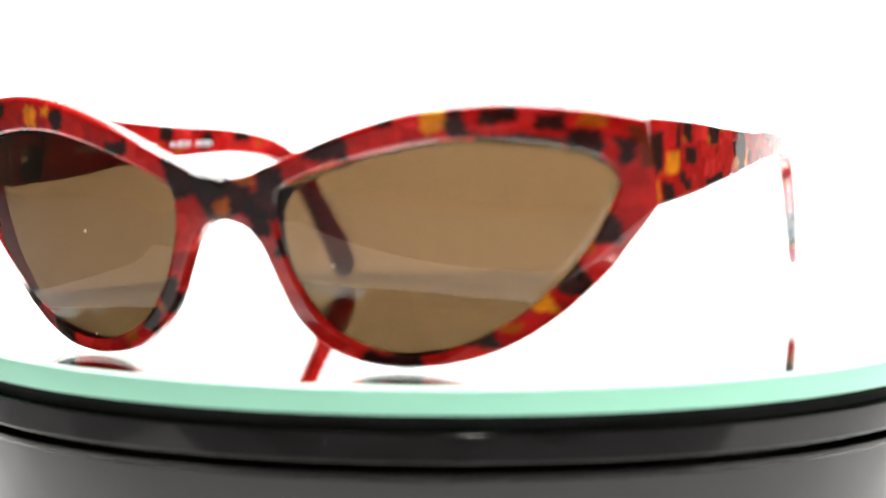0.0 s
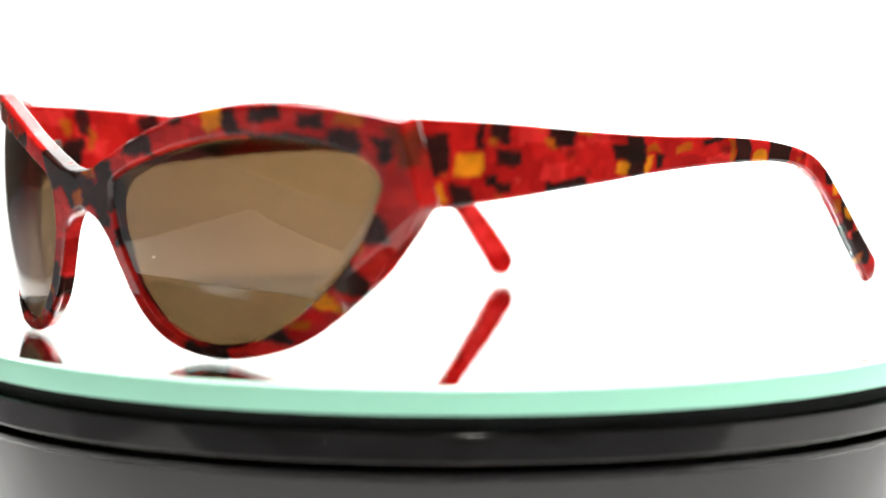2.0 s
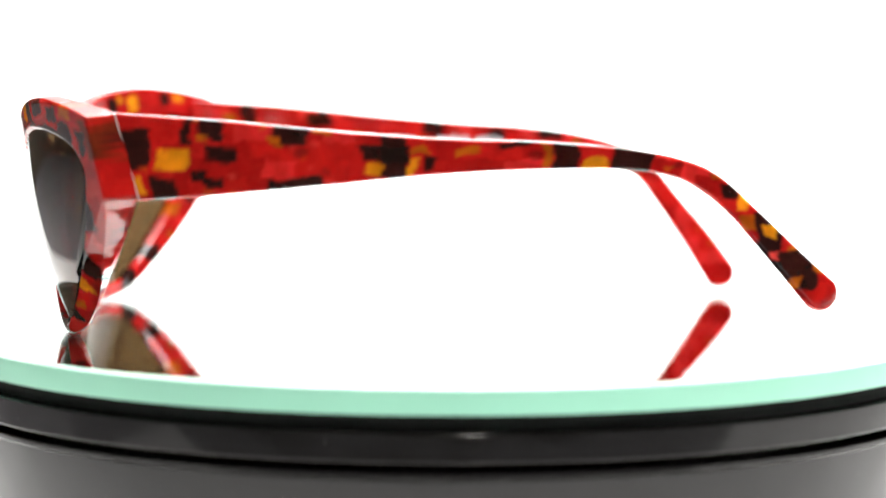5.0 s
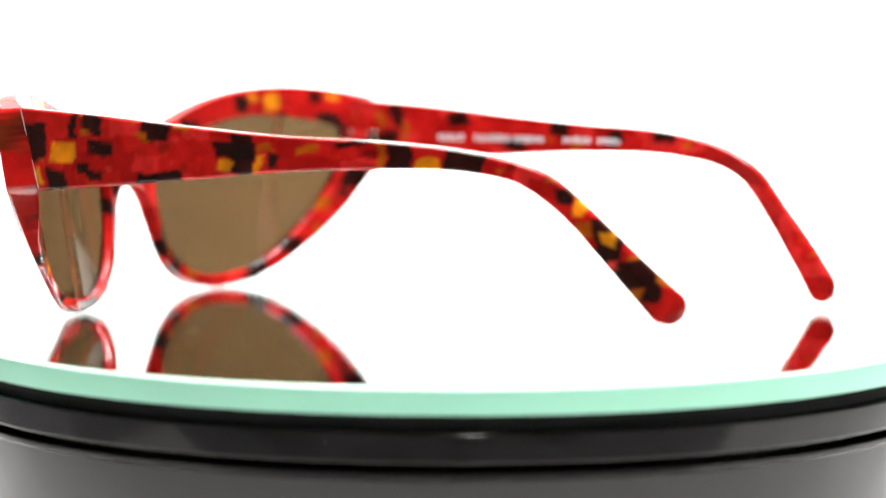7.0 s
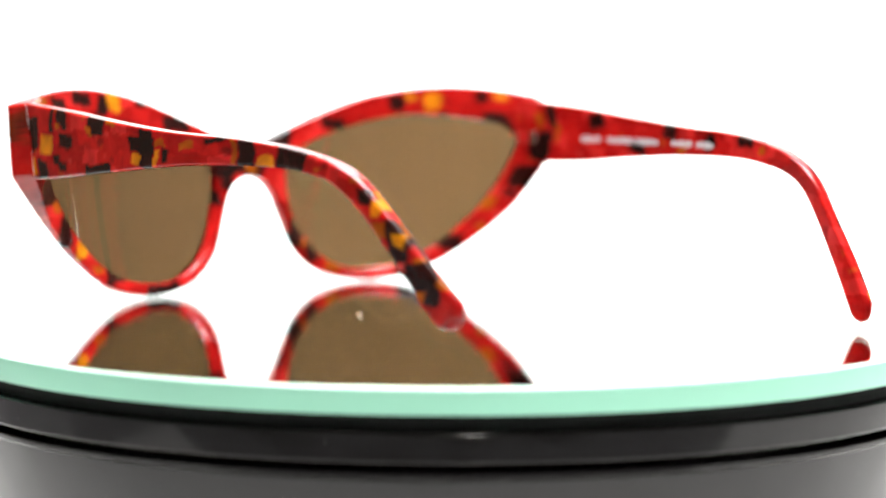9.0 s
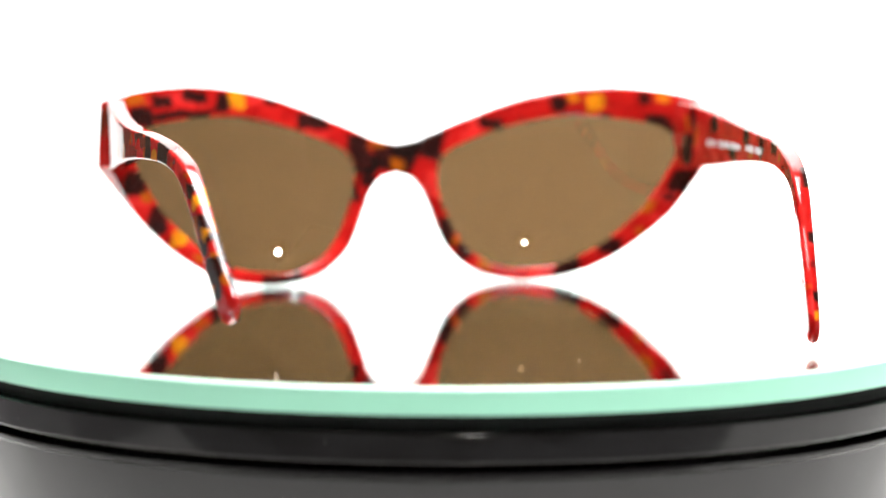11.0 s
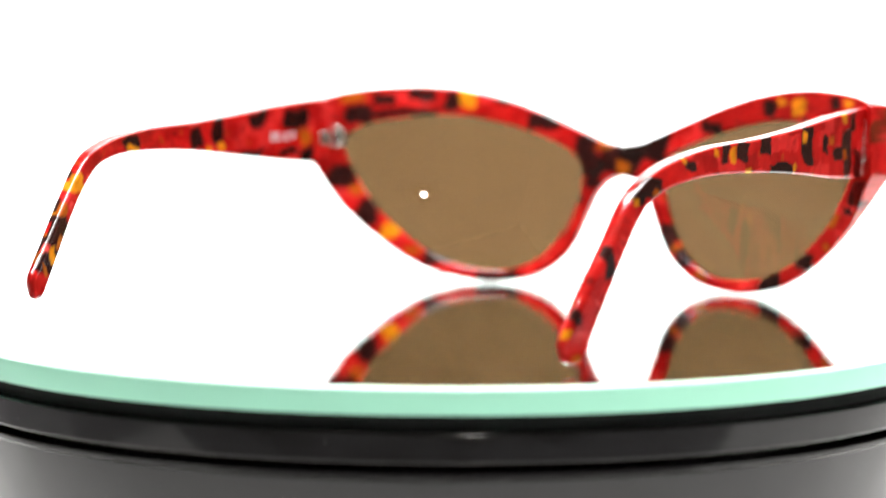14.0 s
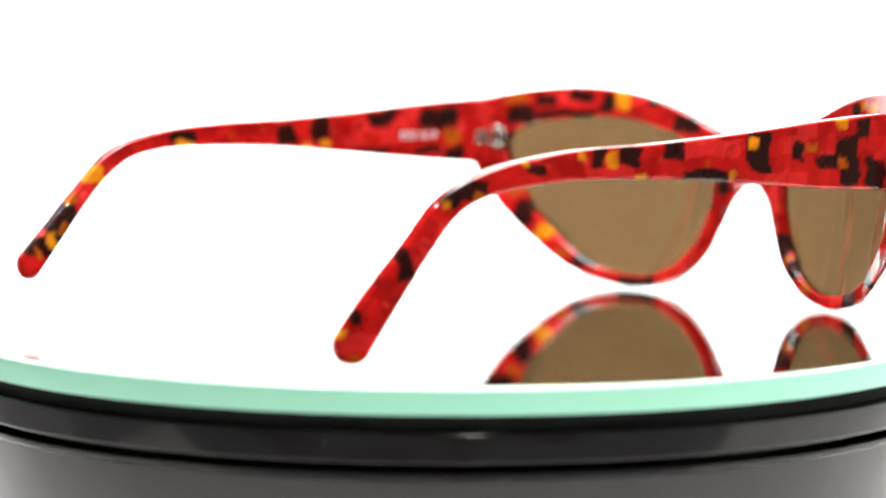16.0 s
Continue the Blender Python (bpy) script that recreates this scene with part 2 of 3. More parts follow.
# half of the front's outline from the bridge: the brow, the end at the joint, and the cheek back to the bridge
BROW = [(0, 34.3), (4.5, 35.0), (9, 36.9), (17, 40.3), (26, 43.8), (35, 46.5), (44, 48.1), (53, 48.6), (62, 47.9), (70, 46.5), (73.9, 45.6)]
END = [(73.9, 45.6), (74.5, 38), (74.9, 30.2)]
CHEEK = [(74.9, 30.2), (69.5, 22.8), (63.6, 15.7), (56.5, 9.1), (48.3, 3.8), (40, 1.0), (32, 0.0), (24, 0.9), (17.5, 3.6), (12.2, 9.0), (8.8, 17), (6.6, 22.4),
         (3.6, 25.8), (0, 26.8)]
# the lens opening in the face of the front, and the smaller one in its back
RIM_FACE = [(68.7, 33.0), (68.4, 36.4), (67.0, 38.4), (64.8, 39.6), (60.4, 40.9), (53.3, 41.8), (47.5, 42.0), (41.7, 41.7), (33.2, 40.2), (23.7, 37.6), (17.3, 35.4), (12.6, 33.3),
            (10.8, 31.0), (10.5, 26.3), (11.6, 20.5), (14.6, 12.8), (19.5, 6.7), (27.2, 3.1), (34.1, 2.4), (40.0, 3.6), (49.3, 8.5), (54.5, 12.5), (59.6, 17.4), (64.5, 24.3)]
RIM_BACK = [(66.8, 32.5), (66.4, 35.9), (65.3, 37.6), (61.9, 39.4), (55.6, 40.6), (47.2, 41.4), (40.4, 41.2), (33.2, 39.9), (26.0, 38.0), (19.3, 35.5), (13.8, 32.9), (11.1, 29.8),
            (10.3, 25.5), (10.9, 20.5), (12.1, 15.4), (14.1, 11.4), (17.0, 8.0), (20.4, 5.6), (24.5, 3.9), (30.0, 3.1), (38.2, 3.9), (43.6, 5.8), (49.4, 9.0), (54.7, 13.8), (60.2, 20.1)]
MIDDLE = np.array((38.0, 24.0))
FLAKES_FRONT = ("D 61 39 67 44, O 63 44 69 47, D 42 42 46 47, Y 38 43 43 48, D 47 41 61 43, D 17 38 25 42, D 6 27 12 37, O 3 33 7 37, D 5 24 9 29, D -5 27 6 36, O -2 27 2 31, O 2 33 5 36,"
                "D -7 31 0 36, D -12 30 -6 38, D 63 23 69 29, O 62 21 65 24, D 58 14 63 21, Y 53 10 58 15, O 48 7 52 9, D 42 4 48 8, D 24 0 35 3,"
                "D -27 38 -21 41, D -42 42 -38 46, Y -45 45 -42 47, Y -51 42 -46 47, D -61 44 -58 47, Y -65 45 -62 47, D -66 37 -60 42, D -53 41 -50 42,"
                "D -70 23 -65 29, D -66 21 -63 23, O -62 17 -59 21, D -55 7 -49 11, D -45 1 -39 7, O -59 12 -57 14, D -15 9 -10 16, O -17 9 -14 11, D -19 5 -15 10,"
                "O -24 3 -20 6, D 30 44 34 47, D 48 45 54 48, D 57 44 62 47, B 71.6 36 75 46, B -75 36 -71.6 46, D 66 33 69 37, D 69 38 72 43, D 10 20 13 24")
FLAKES_LEFT = ("D -60 35 -54 43, Y -54 35 -46 40, D -48 40 -46 45, D -45 41 -40 45, O -45 40 -43 42, D -44 37 -38 40, D -54 30 -49 34, Y -57 30 -55 34, D -44 32 -40 34,"
               "D -46 33 -43 35, D -31 40 -24 44, O -32 40 -29 42, D -32 31 -21 34, O -24 42 -19 43, D -15 37 -6 40, D -11 34 -6 42, Y -14 34 -10 37, Y -6 34 -4 38,"
               "O -6 38 -2 40, D -3 35 -1 38, O 2 38 8 40, D 11 40 19 41, O 19 35 21 41, D 21 35 26 41, Y 26 35 32 38, D 32 34 40 41, Y 56 27 59 31, D 53 30 56 33,"
               "O 57 23 61 27, D 60 16 65 27, O 66 19 69 21, D 64 12 72 20, O 71 15 74 18, Y 61 22 64 25, O 66 12 69 15, Y 58 29 60 32, P 63 18 65 20")
FLAKES_LEFT_INSIDE = ("D -50 39 -45 44, D -47 38 -38 43, D -31 39 -23 43, D -12 36 -6 42, Y -12 34 -8 36, Y -6 34 -3 36, D -29 31 -19 34, D -45 32 -37 34, O -51 34 -45 39,"
                      "D -52 30 -46 34, D -2 35 4 40, D 27 36 35 39, Y 27 35 34 37, Y 52 28 61 33, D 60 13 74 28, O 60 23 64 27, Y 66 14 69 19, P 58 25 60 27, O 63 17 66 20, O 70 12 72 15, P 69 17 72 19")
FLAKES_RIGHT = ("Y -47 42 -43 45, D -53 40 -49 44, D -50 31 -44 41, O -47 34 -44 37, D -58 30 -52 36, D -35 36 -32 40, O -39 38 -35 40, D -44 34 -38 37, D -26 34 -20 42,"
                "Y -23 38 -20 41, D -5 37 0 41, D -15 32 -4 35, Y -17 33 -15 35, Y 4 33 7 35, D 13 36 16 40, D 5 36 10 40, Y 10 35 13 39, Y 17 37 19 39, D 26 35 30 37,"
                "Y 29 36 31 37, D 38 30 47 34, Y 45 29 47 31, O 38 30 41 32, D 43 29 45 31, D 53 16 56 22, D 63 8 65 11, Y 65 6 67 8, O 63 1 65 3")

FLAKES_RIGHT_INSIDE = ("D -58 30 -50 38, O -56 38 -53 43, D -52 38 -48 44, O -49 34 -47 40, D -36 39 -30 43, D -20 33 -14 36, D -8 37 -3 41, O -2 34 2 36, D 8 35 12 39,"
                       "D 20 36 26 39, O 28 35 31 37")


def front_lean(x):
    return 0.20 - 0.11 * np.clip((12 - x) / 30, 0, 1)


def front_y(x, z):
    """The face of the front: curved to the sides, leaning back towards the foot, and slightly twisted (mm)."""
    return -91.1 + 0.0046 * x * x + front_lean(x) * (45 - z)


def front_depth(x, z=40.0):
    """The thickness of the front: stout at the ends, thinner towards the foot."""
    return 4.3 + 1.8 * np.clip((np.abs(x) - 48) / 24, 0, 1) ** 1.5 - 1.1 * np.clip((30 - z) / 24, 0, 1)


def lens_dome(x, z):
    """How far the round lens stands out before its rim."""
    return 1.7 * (1 - ((x - 40) / 32) ** 2 - ((z - 23) / 19) ** 2)


def radial(poly, angle):
    """The distance from MIDDLE to a closed polygon along each angle."""
    a = poly - MIDDLE
    b = np.roll(a, -1, 0)
    out = []
    for w in angle:
        d = np.array((math.cos(w), math.sin(w)))
        den = d[0] * (b - a)[:, 1] - d[1] * (b - a)[:, 0]
        den = np.where(np.abs(den) < 1e-9, 1e-9, den)
        r = (a[:, 0] * (b - a)[:, 1] - a[:, 1] * (b - a)[:, 0]) / den
        s = (a[:, 0] * d[1] - a[:, 1] * d[0]) / den
        ok = (s >= -1e-6) & (s <= 1 + 1e-6) & (r > 0)
        out.append(r[ok].max() if ok.any() else 1.0)
    return np.array(out)


def build_front(parent):
    n, rows = 420, 26
    angle = np.linspace(0, 2 * math.pi, n, endpoint=False)
    outer = np.concatenate([spline(piece, 10)[:-1] for piece in (BROW, END)] + [spline(CHEEK, 10)])
    ro = radial(outer, angle)
    rims = [radial(spline(rim, 10, True), angle) for rim in (RIM_FACE, RIM_BACK)]
    seam = np.abs(MIDDLE[0] + ro * np.cos(angle)) < 0.02
    u = 0.5 - 0.5 * np.cos(np.linspace(0, math.pi, rows))
    angle_of = (np.degrees(angle) + 180) % 360 - 180
    verts, faces = [], []
    for side in (1, -1):
        base = len(verts)
        for k in range(n):
            for back in (0, 1):
                ri = rims[back]
                wide = ro[k] - ri[k]
                for q in u:
                    r = ri[k] + wide * q
                    x, z = MIDDLE[0] + r * math.cos(angle[k]), MIDDLE[1] + r * math.sin(angle[k])
                    if seam[k] and q == 1:
                        x = 0.0
                    din, dout = q * wide, (1 - q) * wide
                    if seam[k]:
                        dout = max(0.0, min(np.interp(x, (0, 4.5, 9, 17), (34.3, 35.0, 36.9, 40.3)) - z, z - np.interp(x, (0, 3.6, 6.6, 8.8), (26.8, 25.8, 22.4, 17.0))))
                    end = min(max((x - 56) / 14, 0.0), 1.0)
                    soft = (1.1 + 0.3 * max(0.0, math.sin(angle[k]))) * (1 - end) + 0.4 * end if not back else 0.9 - 0.5 * end
                    drop = 0.0
                    if not back and din < 0.7:
                        drop = 0.8 * (0.7 - din)
                    elif din < 0.6:
                        drop = 0.6 - math.sqrt(0.6 ** 2 - (0.6 - din) ** 2)
                    if dout < soft:
                        drop = max(drop, soft - math.sqrt(soft ** 2 - (soft - dout) ** 2))
                    if not back:
                        facet = 4.2 * max(0.0, math.sin(min(max((-angle_of[k] + 9) / 99.0, 0.0), 1.0) * math.pi)) ** 0.6
                        if dout < facet:
                            drop = max(drop, 0.62 * (facet - dout))
                    y = front_y(side * x, z) + (front_depth(x, z) - drop if back else drop)
                    # the ends draw in towards the joint, and the edge stands square to the leaning face
                    taper = 2.2 * min(max((x - 66) / 7.5, 0.0), 1.0) if back else 0.0
                    tilt = 1.8 * front_lean(side * x) * q
                    verts.append((XC + side * (x - taper), y, z + tilt * (1 - 0.5 * z / 48) if back else z - 0.5 * tilt * z / 48))

        # the seat behind the lens, where the opening narrows
        seat = len(verts)
        for k in range(n):
            x, z = MIDDLE[0] + rims[0][k] * math.cos(angle[k]), MIDDLE[1] + rims[0][k] * math.sin(angle[k])
            verts.append((XC + side * x, front_y(side * x, z) + min(2.3 - lens_dome(x, z), front_depth(x, z) - 0.5), z))

        # two rings that keep the outer wall flat between its soft edges
        wall = len(verts)
        for k in range(n):
            a, b = np.array(verts[base + k * 2 * rows + rows - 1]), np.array(verts[base + k * 2 * rows + 2 * rows - 1])
            verts += [tuple(a + (b - a) * 0.06), tuple(a + (b - a) * 0.94)]

        def at(k, back, q):
            return base + (k % n) * 2 * rows + back * rows + q
        for k in range(n):
            for q in range(rows - 1):
                a = (at(k, 0, q), at(k, 0, q + 1), at(k + 1, 0, q + 1), at(k + 1, 0, q))
                b = (at(k, 1, q), at(k + 1, 1, q), at(k + 1, 1, q + 1), at(k, 1, q + 1))
                faces += [a, b] if side > 0 else [a[::-1], b[::-1]]
            for c in ((at(k, 0, 0), at(k + 1, 0, 0), seat + (k + 1) % n, seat + k), (seat + k, seat + (k + 1) % n, at(k + 1, 1, 0), at(k, 1, 0))):
                faces.append(c if side > 0 else c[::-1])
            if not (seam[k] and seam[(k + 1) % n]):
                j = (k + 1) % n
                here = (at(k, 0, rows - 1), wall + 2 * k, wall + 2 * k + 1, at(k, 1, rows - 1))
                there = (at(j, 0, rows - 1), wall + 2 * j, wall + 2 * j + 1, at(j, 1, rows - 1))
                for q in range(3):
                    d = (here[q], here[q + 1], there[q + 1], there[q])
                    faces.append(d if side > 0 else d[::-1])
    v = np.array(verts)
    me = mesh_of("front", v * 0.001, faces, ACETATE, sharp=60)
    paint(me, dye(v[:, 0] - XC, v[:, 2], flakes(FLAKES_FRONT), 3, 0.7, 0.85))
    ob = new("front", me)
    ob.parent = parent
    return tagged(ob, "polished red acetate front with black and amber flakes")


def build_lens(parent, side):
    """A thin curved lens that fills its rim."""
    n, rows = 120, 14
    angle = np.linspace(0, 2 * math.pi, n, endpoint=False)
    ri = radial(spline(RIM_FACE, 10, True), angle) + 0.1

    def skin(x, z, back):
        return (XC + side * x, front_y(side * x, z) + (2.2 if back else 0.8) - lens_dome(x, z), z)
    verts, faces = [], []
    for back in (0, 1):
        for k in range(n):
            for q in range(1, rows + 1):
                x, z = MIDDLE + ri[k] * (q / rows) * np.array((math.cos(angle[k]), math.sin(angle[k])))
                verts.append(skin(x, z, back))
        verts.append(skin(*MIDDLE, back))
    half = n * rows + 1

    def at(b, k, q):
        return b * half + (k % n) * rows + q
    for b in (0, 1):
        for k in range(n):
            loop = [(at(b, k, q), at(b, k, q + 1), at(b, k + 1, q + 1), at(b, k + 1, q)) for q in range(rows - 1)]
            loop.append((b * half + half - 1, at(b, k, 0), at(b, k + 1, 0)))
            faces += [f if (b == 0) == (side > 0) else f[::-1] for f in loop]
    for k in range(n):
        f = (at(0, k, rows - 1), at(1, k, rows - 1), at(1, k + 1, rows - 1), at(0, k + 1, rows - 1))
        faces.append(f if side > 0 else f[::-1])
    ob = new("lens", mesh_of("lens", np.array(verts) * 0.001, faces, LENS, sharp=60))
    ob.parent = parent
    return tagged(ob, "glossy see-through brown sun lens")


# upper and lower edge of each temple, as (y, z, y, z) in mm
TEMPLE_LEFT = [(-60.7, 46.0, -56.0, 29.5), (-40, 44.6, -40, 30.8), (-20, 42.8, -20, 32.7), (0, 41.4, 0, 34.6), (18, 40.8, 18, 35.5), (34, 39.5, 33, 35.5),
               (46, 37.2, 43, 34.2), (53, 34.0, 48.5, 31.8), (60.7, 27.2, 55.2, 26.4), (69.6, 18.8, 63.7, 16.7), (75.8, 13.3, 69.8, 9.6)]
TEMPLE_RIGHT = [(-62.0, 45.4, -59.2, 29.6), (-40, 43.8, -40, 30.4), (-20, 41.8, -20, 32.1), (0, 40.2, 0, 33.3), (18, 39.2, 18, 33.6), (32, 37.2, 29.5, 32.7),
                (41, 34.4, 37.5, 31.0), (48, 30.0, 43.5, 27.8), (54.0, 22.8, 49.0, 21.0), (61.6, 13.8, 56.4, 9.9), (66.8, 6.8, 60.8, 2.7)]


def temple_x(side, y):
    """The outer face of a temple: straight, then bending inwards behind the ear."""
    inset = 0.9 * np.clip((-46 - y) / 14, 0, 1) ** 1.5
    if side > 0:
        return 70.4 - inset - 0.00120 * np.maximum(y + 40, 0) ** 2
    return -(73.2 - inset - 0.00107 * np.maximum(y + 40, 0) ** 2)


def build_temple(parent, side, edges, outside, inside, label):
    run = spline(edges, 30)
    # a rounded tip past the last pair
    a, b = run[-1][:2], run[-1][2:]
    mid, half = (a + b) / 2, (a - b) / 2
    way = np.array((half[1], -half[0]))
    tip = [np.concatenate([mid + way * math.sin(w) + half * math.cos(w), mid + way * math.sin(w) - half * math.cos(w)]) for w in np.linspace(0, 1.5, 12)[1:]]
    run = np.array(list(run) + tip)
    rows = 30
    w = 0.5 - 0.5 * np.cos(np.linspace(0, math.pi, rows))
    verts, sides, faces = [], [], []
    n = len(run)
    for k, (y1, z1, y0, z0) in enumerate(run):
        tall = math.hypot(y1 - y0, z1 - z0)
        body = 4.0 - 1.0 * k / n - 1.4 * max(0.0, k / n - 0.5)
        thick = body
        if k >= n - 11:
            thick *= max(0.25, math.sqrt(max(0.0, 1 - ((k - n + 11) / 11.0) ** 2)))
        for inner in (0, 1):
            for q in w:
                y, z = y0 + (y1 - y0) * q, z0 + (z1 - z0) * q
                d = min(q, 1 - q) * tall
                soft = min(0.55 + 0.9 * max(0.0, (k / n - 0.45) / 0.55), tall / 2)
                drop = soft - math.sqrt(max(0.0, soft ** 2 - (soft - d) ** 2)) if d < soft else 0.0
                drop = min(drop, thick / 2 - 0.15)
                x0 = temple_x(side, y)
                centre = 0.5 * body
                off = centre - thick / 2 + drop if not inner else centre + thick / 2 - drop
                # the joint end is mitred to the bowed back of the front
                mitre = 0.55 * off * max(0.0, 1 - k / 12.0)
                verts.append((x0 - side * off, y - mitre, z))
                sides.append(inner)

    def at(k, inner, q):
        return k * 2 * rows + inner * rows + q
    for k in range(n - 1):
        loop = []
        for q in range(rows - 1):
            loop.append((at(k, 0, q), at(k + 1, 0, q), at(k + 1, 0, q + 1), at(k, 0, q + 1)))
            loop.append((at(k, 1, q), at(k, 1, q + 1), at(k + 1, 1, q + 1), at(k + 1, 1, q)))
        loop.append((at(k, 0, 0), at(k, 1, 0), at(k + 1, 1, 0), at(k + 1, 0, 0)))
        loop.append((at(k, 0, rows - 1), at(k + 1, 0, rows - 1), at(k + 1, 1, rows - 1), at(k, 1, rows - 1)))
        faces += loop if side > 0 else [f[::-1] for f in loop]
    for k, flip in ((0, side < 0), (n - 1, side > 0)):
        loop = [at(k, 0, q) for q in range(rows)] + [at(k, 1, q) for q in reversed(range(rows))]
        faces.append(loop[::-1] if flip else loop)
    v, s = np.array(verts), np.array(sides)
    me = mesh_of("temple", v * 0.001, faces, ACETATE, sharp=60)
    c1 = dye(v[:, 1], v[:, 2], flakes(outside), 5 + side)
    c2 = dye(v[:, 1], v[:, 2], flakes(inside), 9 + side, 0.9, 0.8)
    paint(me, np.where(s[:, None] == 0, c1, c2))
    ob = new("temple", me)
    ob.parent = parent
    # an added pale strip at the joint: its colour paints the reflected white line
    verts, faces = [], []
    for y1, z1, y0, z0 in [np.array(edges[0]) * (1 - q) + np.array((edges[0][2], edges[0][3], edges[0][2], edges[0][3])) * q for q in np.linspace(0.02, 0.97, 14)]:
        x0 = float(temple_x(side, y1))
        verts += [(x0 + side * 0.06, y1 + 0.10, z1), (x0 + side * 0.04, y1 - 0.05, z1), (x0 - side * 0.55, y1 - 0.42, z1), (x0 - side * 0.55, y1 + 0.10, z1)]
    for i in range(13):
        for q in range(4):
            f = (4 * i + q, 4 * i + (q + 1) % 4, 4 * i + 4 + (q + 1) % 4, 4 * i + 4 + q)
            faces.append(f if side < 0 else f[::-1])
    glint = new("joint_glint", mesh_of("joint_glint", np.array(verts) * 0.001, faces, JOINT_GLINT))
    glint.parent = ob
    tagged(glint, "pale strip that paints the glint along the joint")
    return tagged(ob, label)


def build_hinge(glasses, temple, side, z):
    """A nickel hinge: a plate let into the front, knuckles with a screw, a leaf on the temple."""
    x = (XC + 68.6 * side) * 0.001
    lx = 68.6
    y = (front_y(side * lx, z) + front_depth(lx)) * 0.001
    zc = z * 0.001
    bm = bmesh.new()
    rod(bm, (x - side * 0.0004, y + 0.0001, zc), 0.0029, 0.0010, Euler((radians(90), 0, 0)).to_matrix().to_4x4(), 40)
    box(bm, (x + side * 0.0010, y + 0.0001, zc), (0.0034, 0.0010, 0.0058), None, 0.0004)
    hinge = part("hinge", bm, STEEL, glasses, "polished nickel hinge plate")
    for dz in (-0.0021, 0.0021):
        bm = bmesh.new()
        box(bm, (x + side * 0.0002, y + 0.0014, zc + dz), (0.0054, 0.0018, 0.0013), None, 0.0005)
        part("rail", bm, STEEL, hinge)
    # thin black plate: the hollow's shade between the rails, put in as colour
    bm = bmesh.new()
    box(bm, (x - side * 0.0002, y + 0.0007, zc), (0.0040, 0.0003, 0.0027), None, 0.0001)
    part("recess_shade", bm, PAD_AND_SHADE, hinge, "black plate that paints the shade between the hinge rails")
    bm = bmesh.new()
    box(bm, (x - side * 0.0008, y + 0.0011, zc), (0.0011, 0.0012, 0.0014), None, 0.0003)
    part("stud", bm, STEEL, hinge)
    for dz in (-0.0016, 0.0, 0.0016):
        bm = bmesh.new()
        rod(bm, (x + side * 0.0022, y + 0.0020, zc + dz), 0.0010, 0.0012, None, 24)
        box(bm, (x + side * 0.0022, y + 0.0011, zc + dz), (0.0018, 0.0018, 0.0011), None, 0.0002)
        part("knuckle", bm, STEEL, hinge)
    bm = bmesh.new()
    rod(bm, (x + side * 0.0022, y + 0.0020, zc), 0.0005, 0.0054, None, 16)
    part("screw", bm, STEEL, hinge)
    bm = bmesh.new()
    inner = (temple_x(side, np.array(-50.0)) - side * 4.0) * 0.001
    box(bm, (float(inner), y + 0.0045, z * 0.001), (0.0010, 0.0050, 0.0034), None, 0.0003)
    part("hinge_leaf", bm, STEEL, temple, "polished nickel hinge leaf")


def lettering(parent, side, y, z, words, size):
    """White printed characters on the inner face of a temple."""
    cu = bpy.data.curves.new("lettering", "FONT")
    cu.body, cu.size, cu.align_x, cu.align_y, cu.extrude, cu.offset = words, size, "CENTER", "CENTER", 0.00003, 0.00002
    tmp = new("lettering_curve", cu)
    me = bpy.data.meshes.new_from_object(tmp.evaluated_get(bpy.context.evaluated_depsgraph_get()))
    bpy.data.objects.remove(tmp)
    xs = [v.co.x for v in me.vertices]
    me.transform(Matrix.Diagonal((0.0108 / (max(xs) - min(xs)), 1, 1, 1)))
    me.materials.clear()
    me.materials.append(INK)
    ob = new("lettering", me)
    ob.parent = parent
    x = float(temple_x(side, np.array(y)) - side * 4.05) * 0.001
    ob.matrix_local = pose(x, y * 0.001, z * 0.001, 90, 0, -90 * side)
    return tagged(ob, "white printed number")


def print_bars(parent, side, bars, z, tall):
    """Worn white print as a row of small upright bars."""
    rs = random.Random(4)
    for y0, y1 in bars:
        bm = bmesh.new()
        y = y0
        while y < y1 - 0.8:
            wide = rs.uniform(0.7, 1.5)
            x = float(temple_x(side, np.array(y)) - side * 4.04) * 0.001
            box(bm, (x, (y + wide / 2) * 0.001, (z + rs.uniform(-0.1, 0.1)) * 0.001), (0.00008, wide * 0.001, tall * rs.uniform(0.7, 1.1) * 0.001))
            y += wide + rs.uniform(0.3, 0.6)
        part("print", bm, INK, parent, "white print")


def build_sunglasses():
    g = tagged(new("sunglasses"), "red cat-eye sunglasses with black and amber flecks, brown lenses", "sunglasses")
    front = build_front(g)
    for side in (1, -1):
        build_lens(front, side)
    left = build_temple(g, 1, TEMPLE_LEFT, FLAKES_LEFT, FLAKES_LEFT_INSIDE, "red acetate temple with black and amber flakes")
    right = build_temple(g, -1, TEMPLE_RIGHT, FLAKES_RIGHT, FLAKES_RIGHT_INSIDE, "red acetate temple with black and amber flakes, touching the glass")
    build_hinge(g, left, 1, 35.9)
    build_hinge(g, right, -1, 35.9)
    lettering(left, 1, -38.0, 36.7, "053 619", 0.0030)
    print_bars(right, -1, [(-38.5, -31.2), (-28.5, -19.0), (-17.5, -9.0), (-4.0, 4.0), (5.5, 12.5)], 36.2, 1.5)
    return g


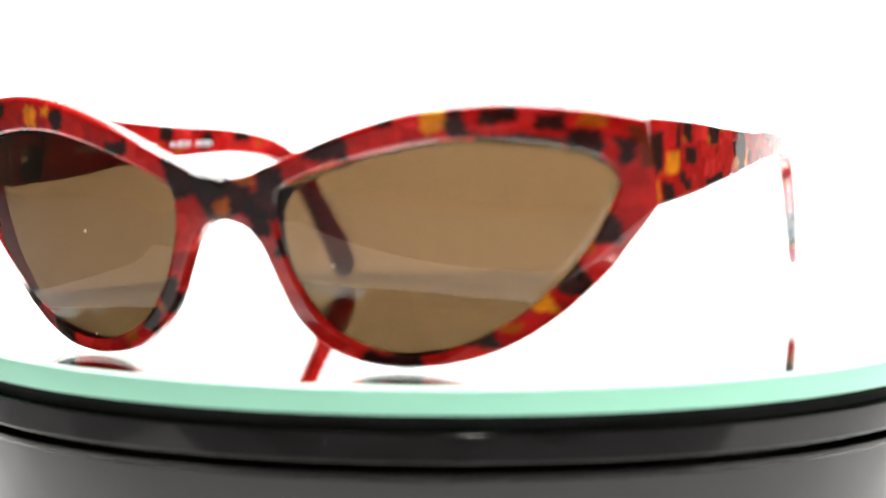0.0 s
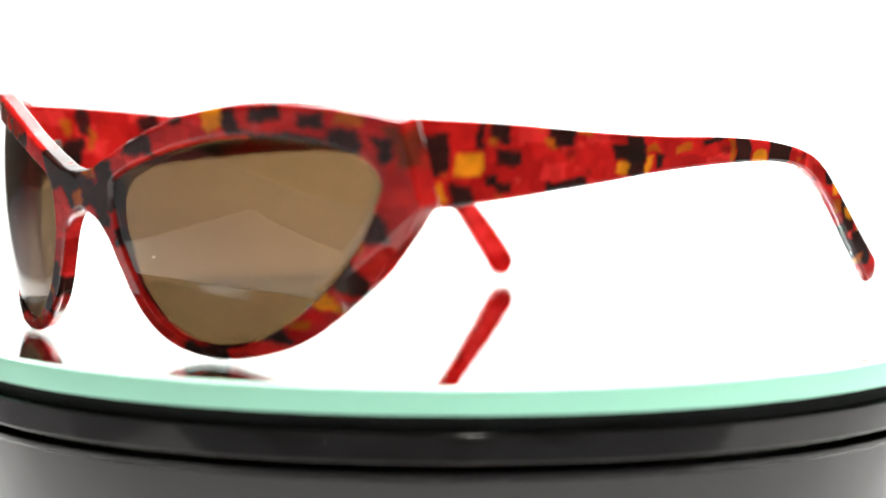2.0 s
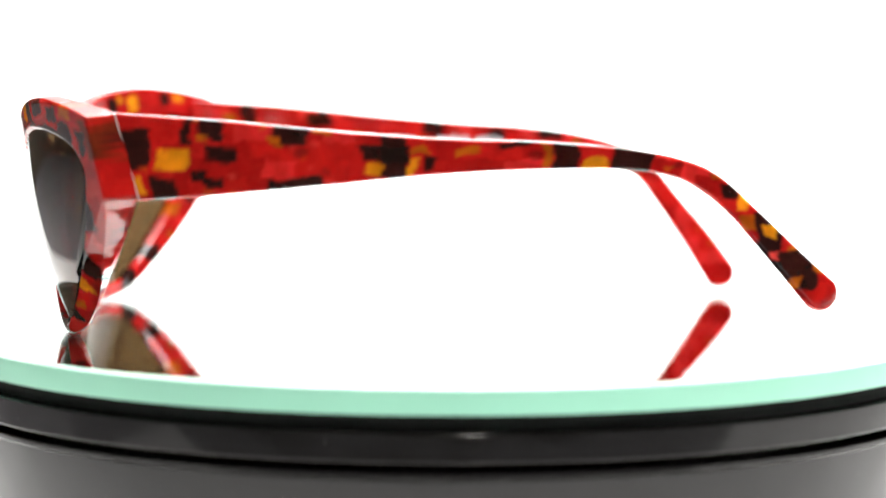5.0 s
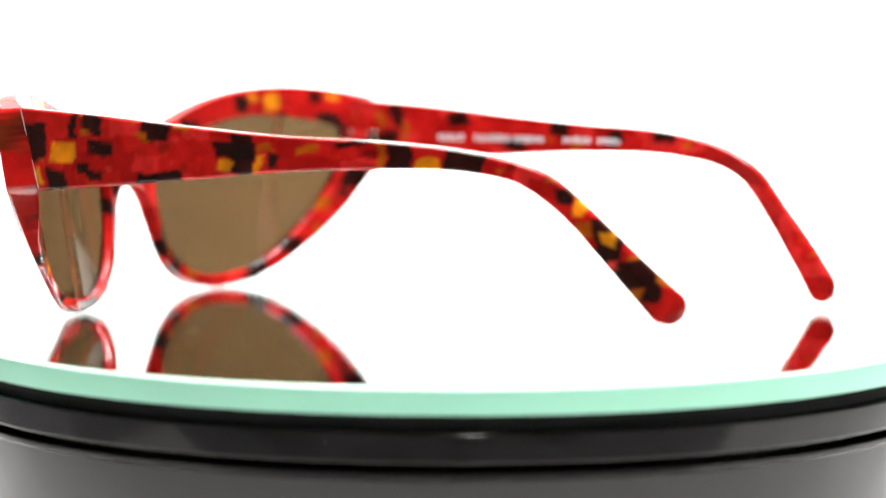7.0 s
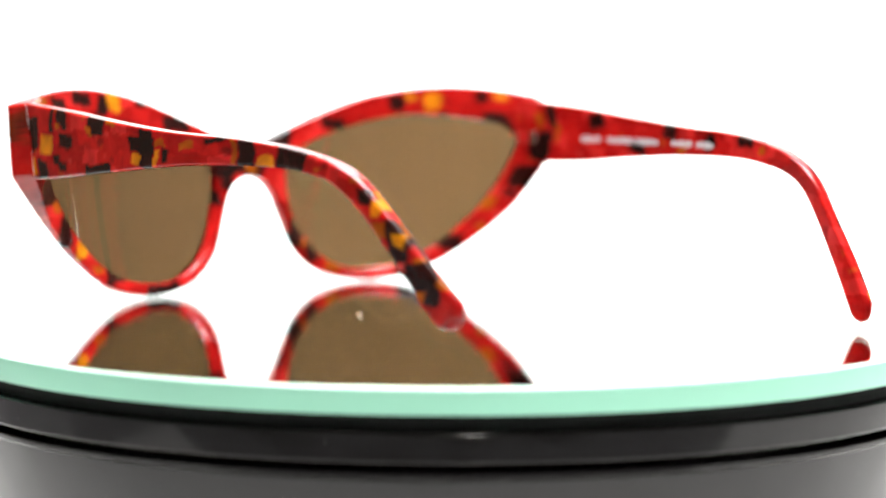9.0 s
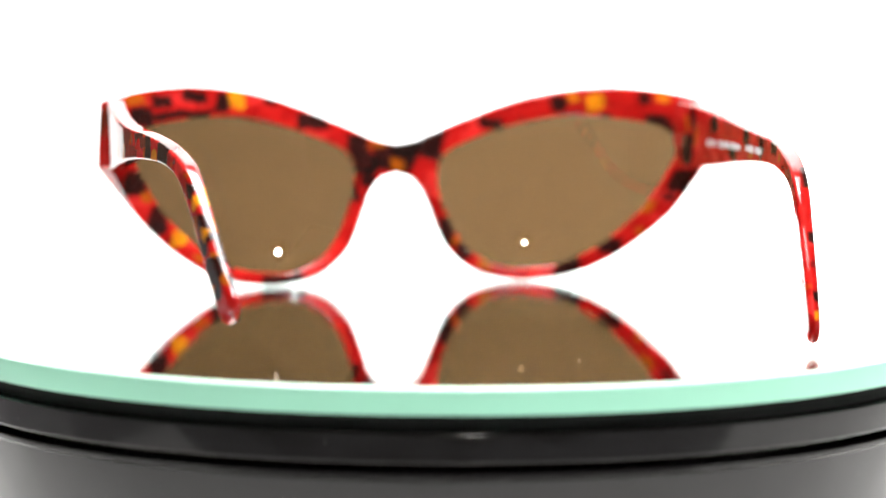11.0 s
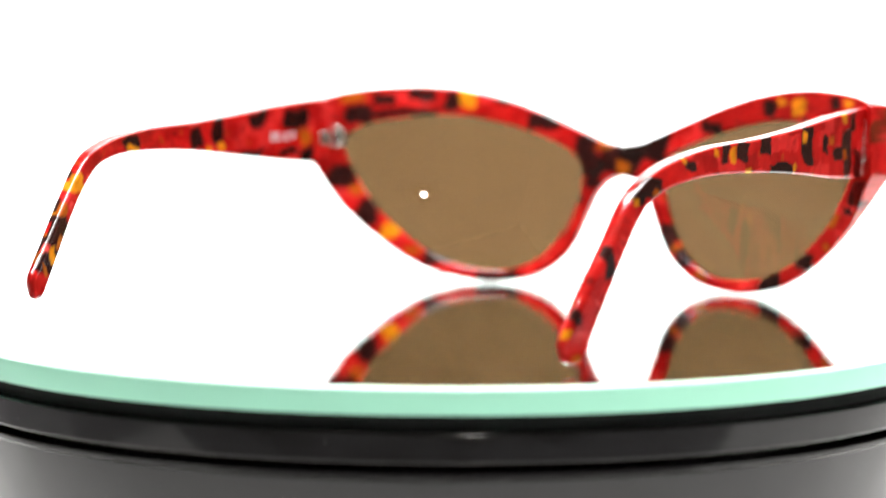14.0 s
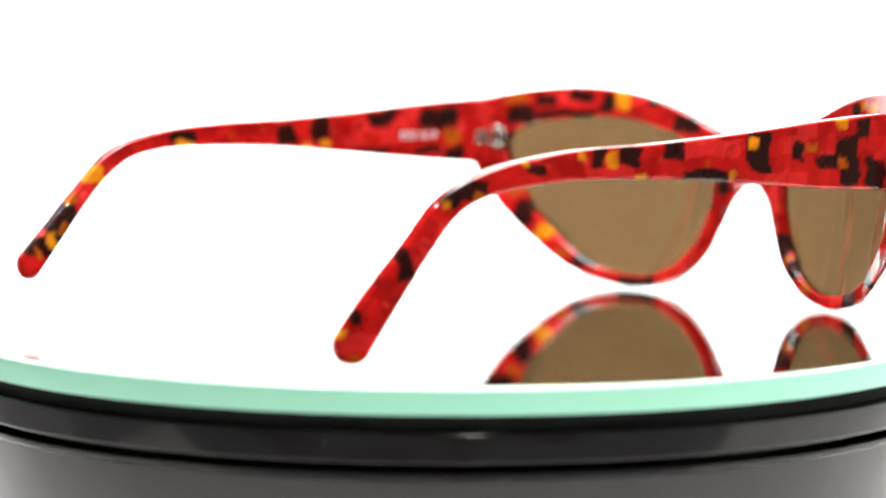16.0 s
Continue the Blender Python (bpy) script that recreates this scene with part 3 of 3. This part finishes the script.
# ---------------------------------------------------------------- the room
def slab(name, center, size, mat, label, category="", kind="structure", bevel=0.0):
    bm = bmesh.new()
    box(bm, center, size, None, bevel)
    ob = part(name, bm, mat, None)
    return tagged(ob, label, category, "", kind)


def build_room():
    slab("floor", (0, -0.6, -0.83), (4.0, 4.4, 0.10), WOOD, "dark oak floor of the room")
    slab("ceiling", (0, -0.6, 1.75), (4.0, 4.4, 0.10), CEIL, "plain off-white ceiling")
    slab("wall_north", (0, 1.65, 0.46), (4.0, 0.10, 2.48), WALL, "warm beige painted wall")
    slab("wall_south", (0, -2.85, 0.46), (4.0, 0.10, 2.48), WALL, "warm beige painted wall")
    slab("wall_east", (2.05, -0.6, 0.46), (0.10, 4.4, 2.48), WALL, "warm beige painted wall")
    slab("wall_west", (-2.05, -0.6, 0.46), (0.10, 4.4, 2.48), WALL, "warm beige painted wall")
    t = tagged(new("table"), "plain grey table under the turntable", "table")
    bm = bmesh.new()
    box(bm, (0, 0.222, -0.0605), (1.7, 1.056, 0.030), None, 0.003)
    part("tabletop", bm, TABLE, t)
    for x in (-0.8, 0.8):
        for y in (-0.26, 0.70):
            bm = bmesh.new()
            box(bm, (x, y, -0.428), (0.05, 0.05, 0.704), None, 0.003)
            part("leg", bm, TABLE, t)
    # white paper: flat on the table, then a wide sweep up behind the turntable
    line = [(-0.20, 0.0), (0.30, 0.0)] + [(0.30 + 0.22 * math.sin(a), 0.22 - 0.22 * math.cos(a)) for a in np.linspace(0, math.pi / 2, 20)[1:]] + [(0.52, 0.95)]
    verts, faces = [], []
    for y, z in line:
        verts += [(-0.26, y, z - 0.0449), (0.44, y, z - 0.0449)]
    for i in range(len(line) - 1):
        faces.append((2 * i, 2 * i + 1, 2 * i + 3, 2 * i + 2))
    me = mesh_of("paper_backdrop", verts, faces, PAPER)
    ob = new("paper_backdrop", me)
    th = ob.modifiers.new("thickness", "SOLIDIFY")
    th.thickness, th.offset = 0.0006, -1
    tagged(ob, "white paper sweep rising behind the turntable", "backdrop", "", "structure")


build_room()
turntable, platter = build_turntable()
sunglasses = build_sunglasses()


def motions():
    turn = [(float(t), 180 - 13.045 * (t - 11.8)) for t in range(17)]
    walk(sunglasses, [(t, pose(0, 0, 0, 0, 0, a)) for t, a in turn])
    walk(platter, [(t, pose(0, 0, 0, 0, 0, a)) for t, a in turn])


motions()
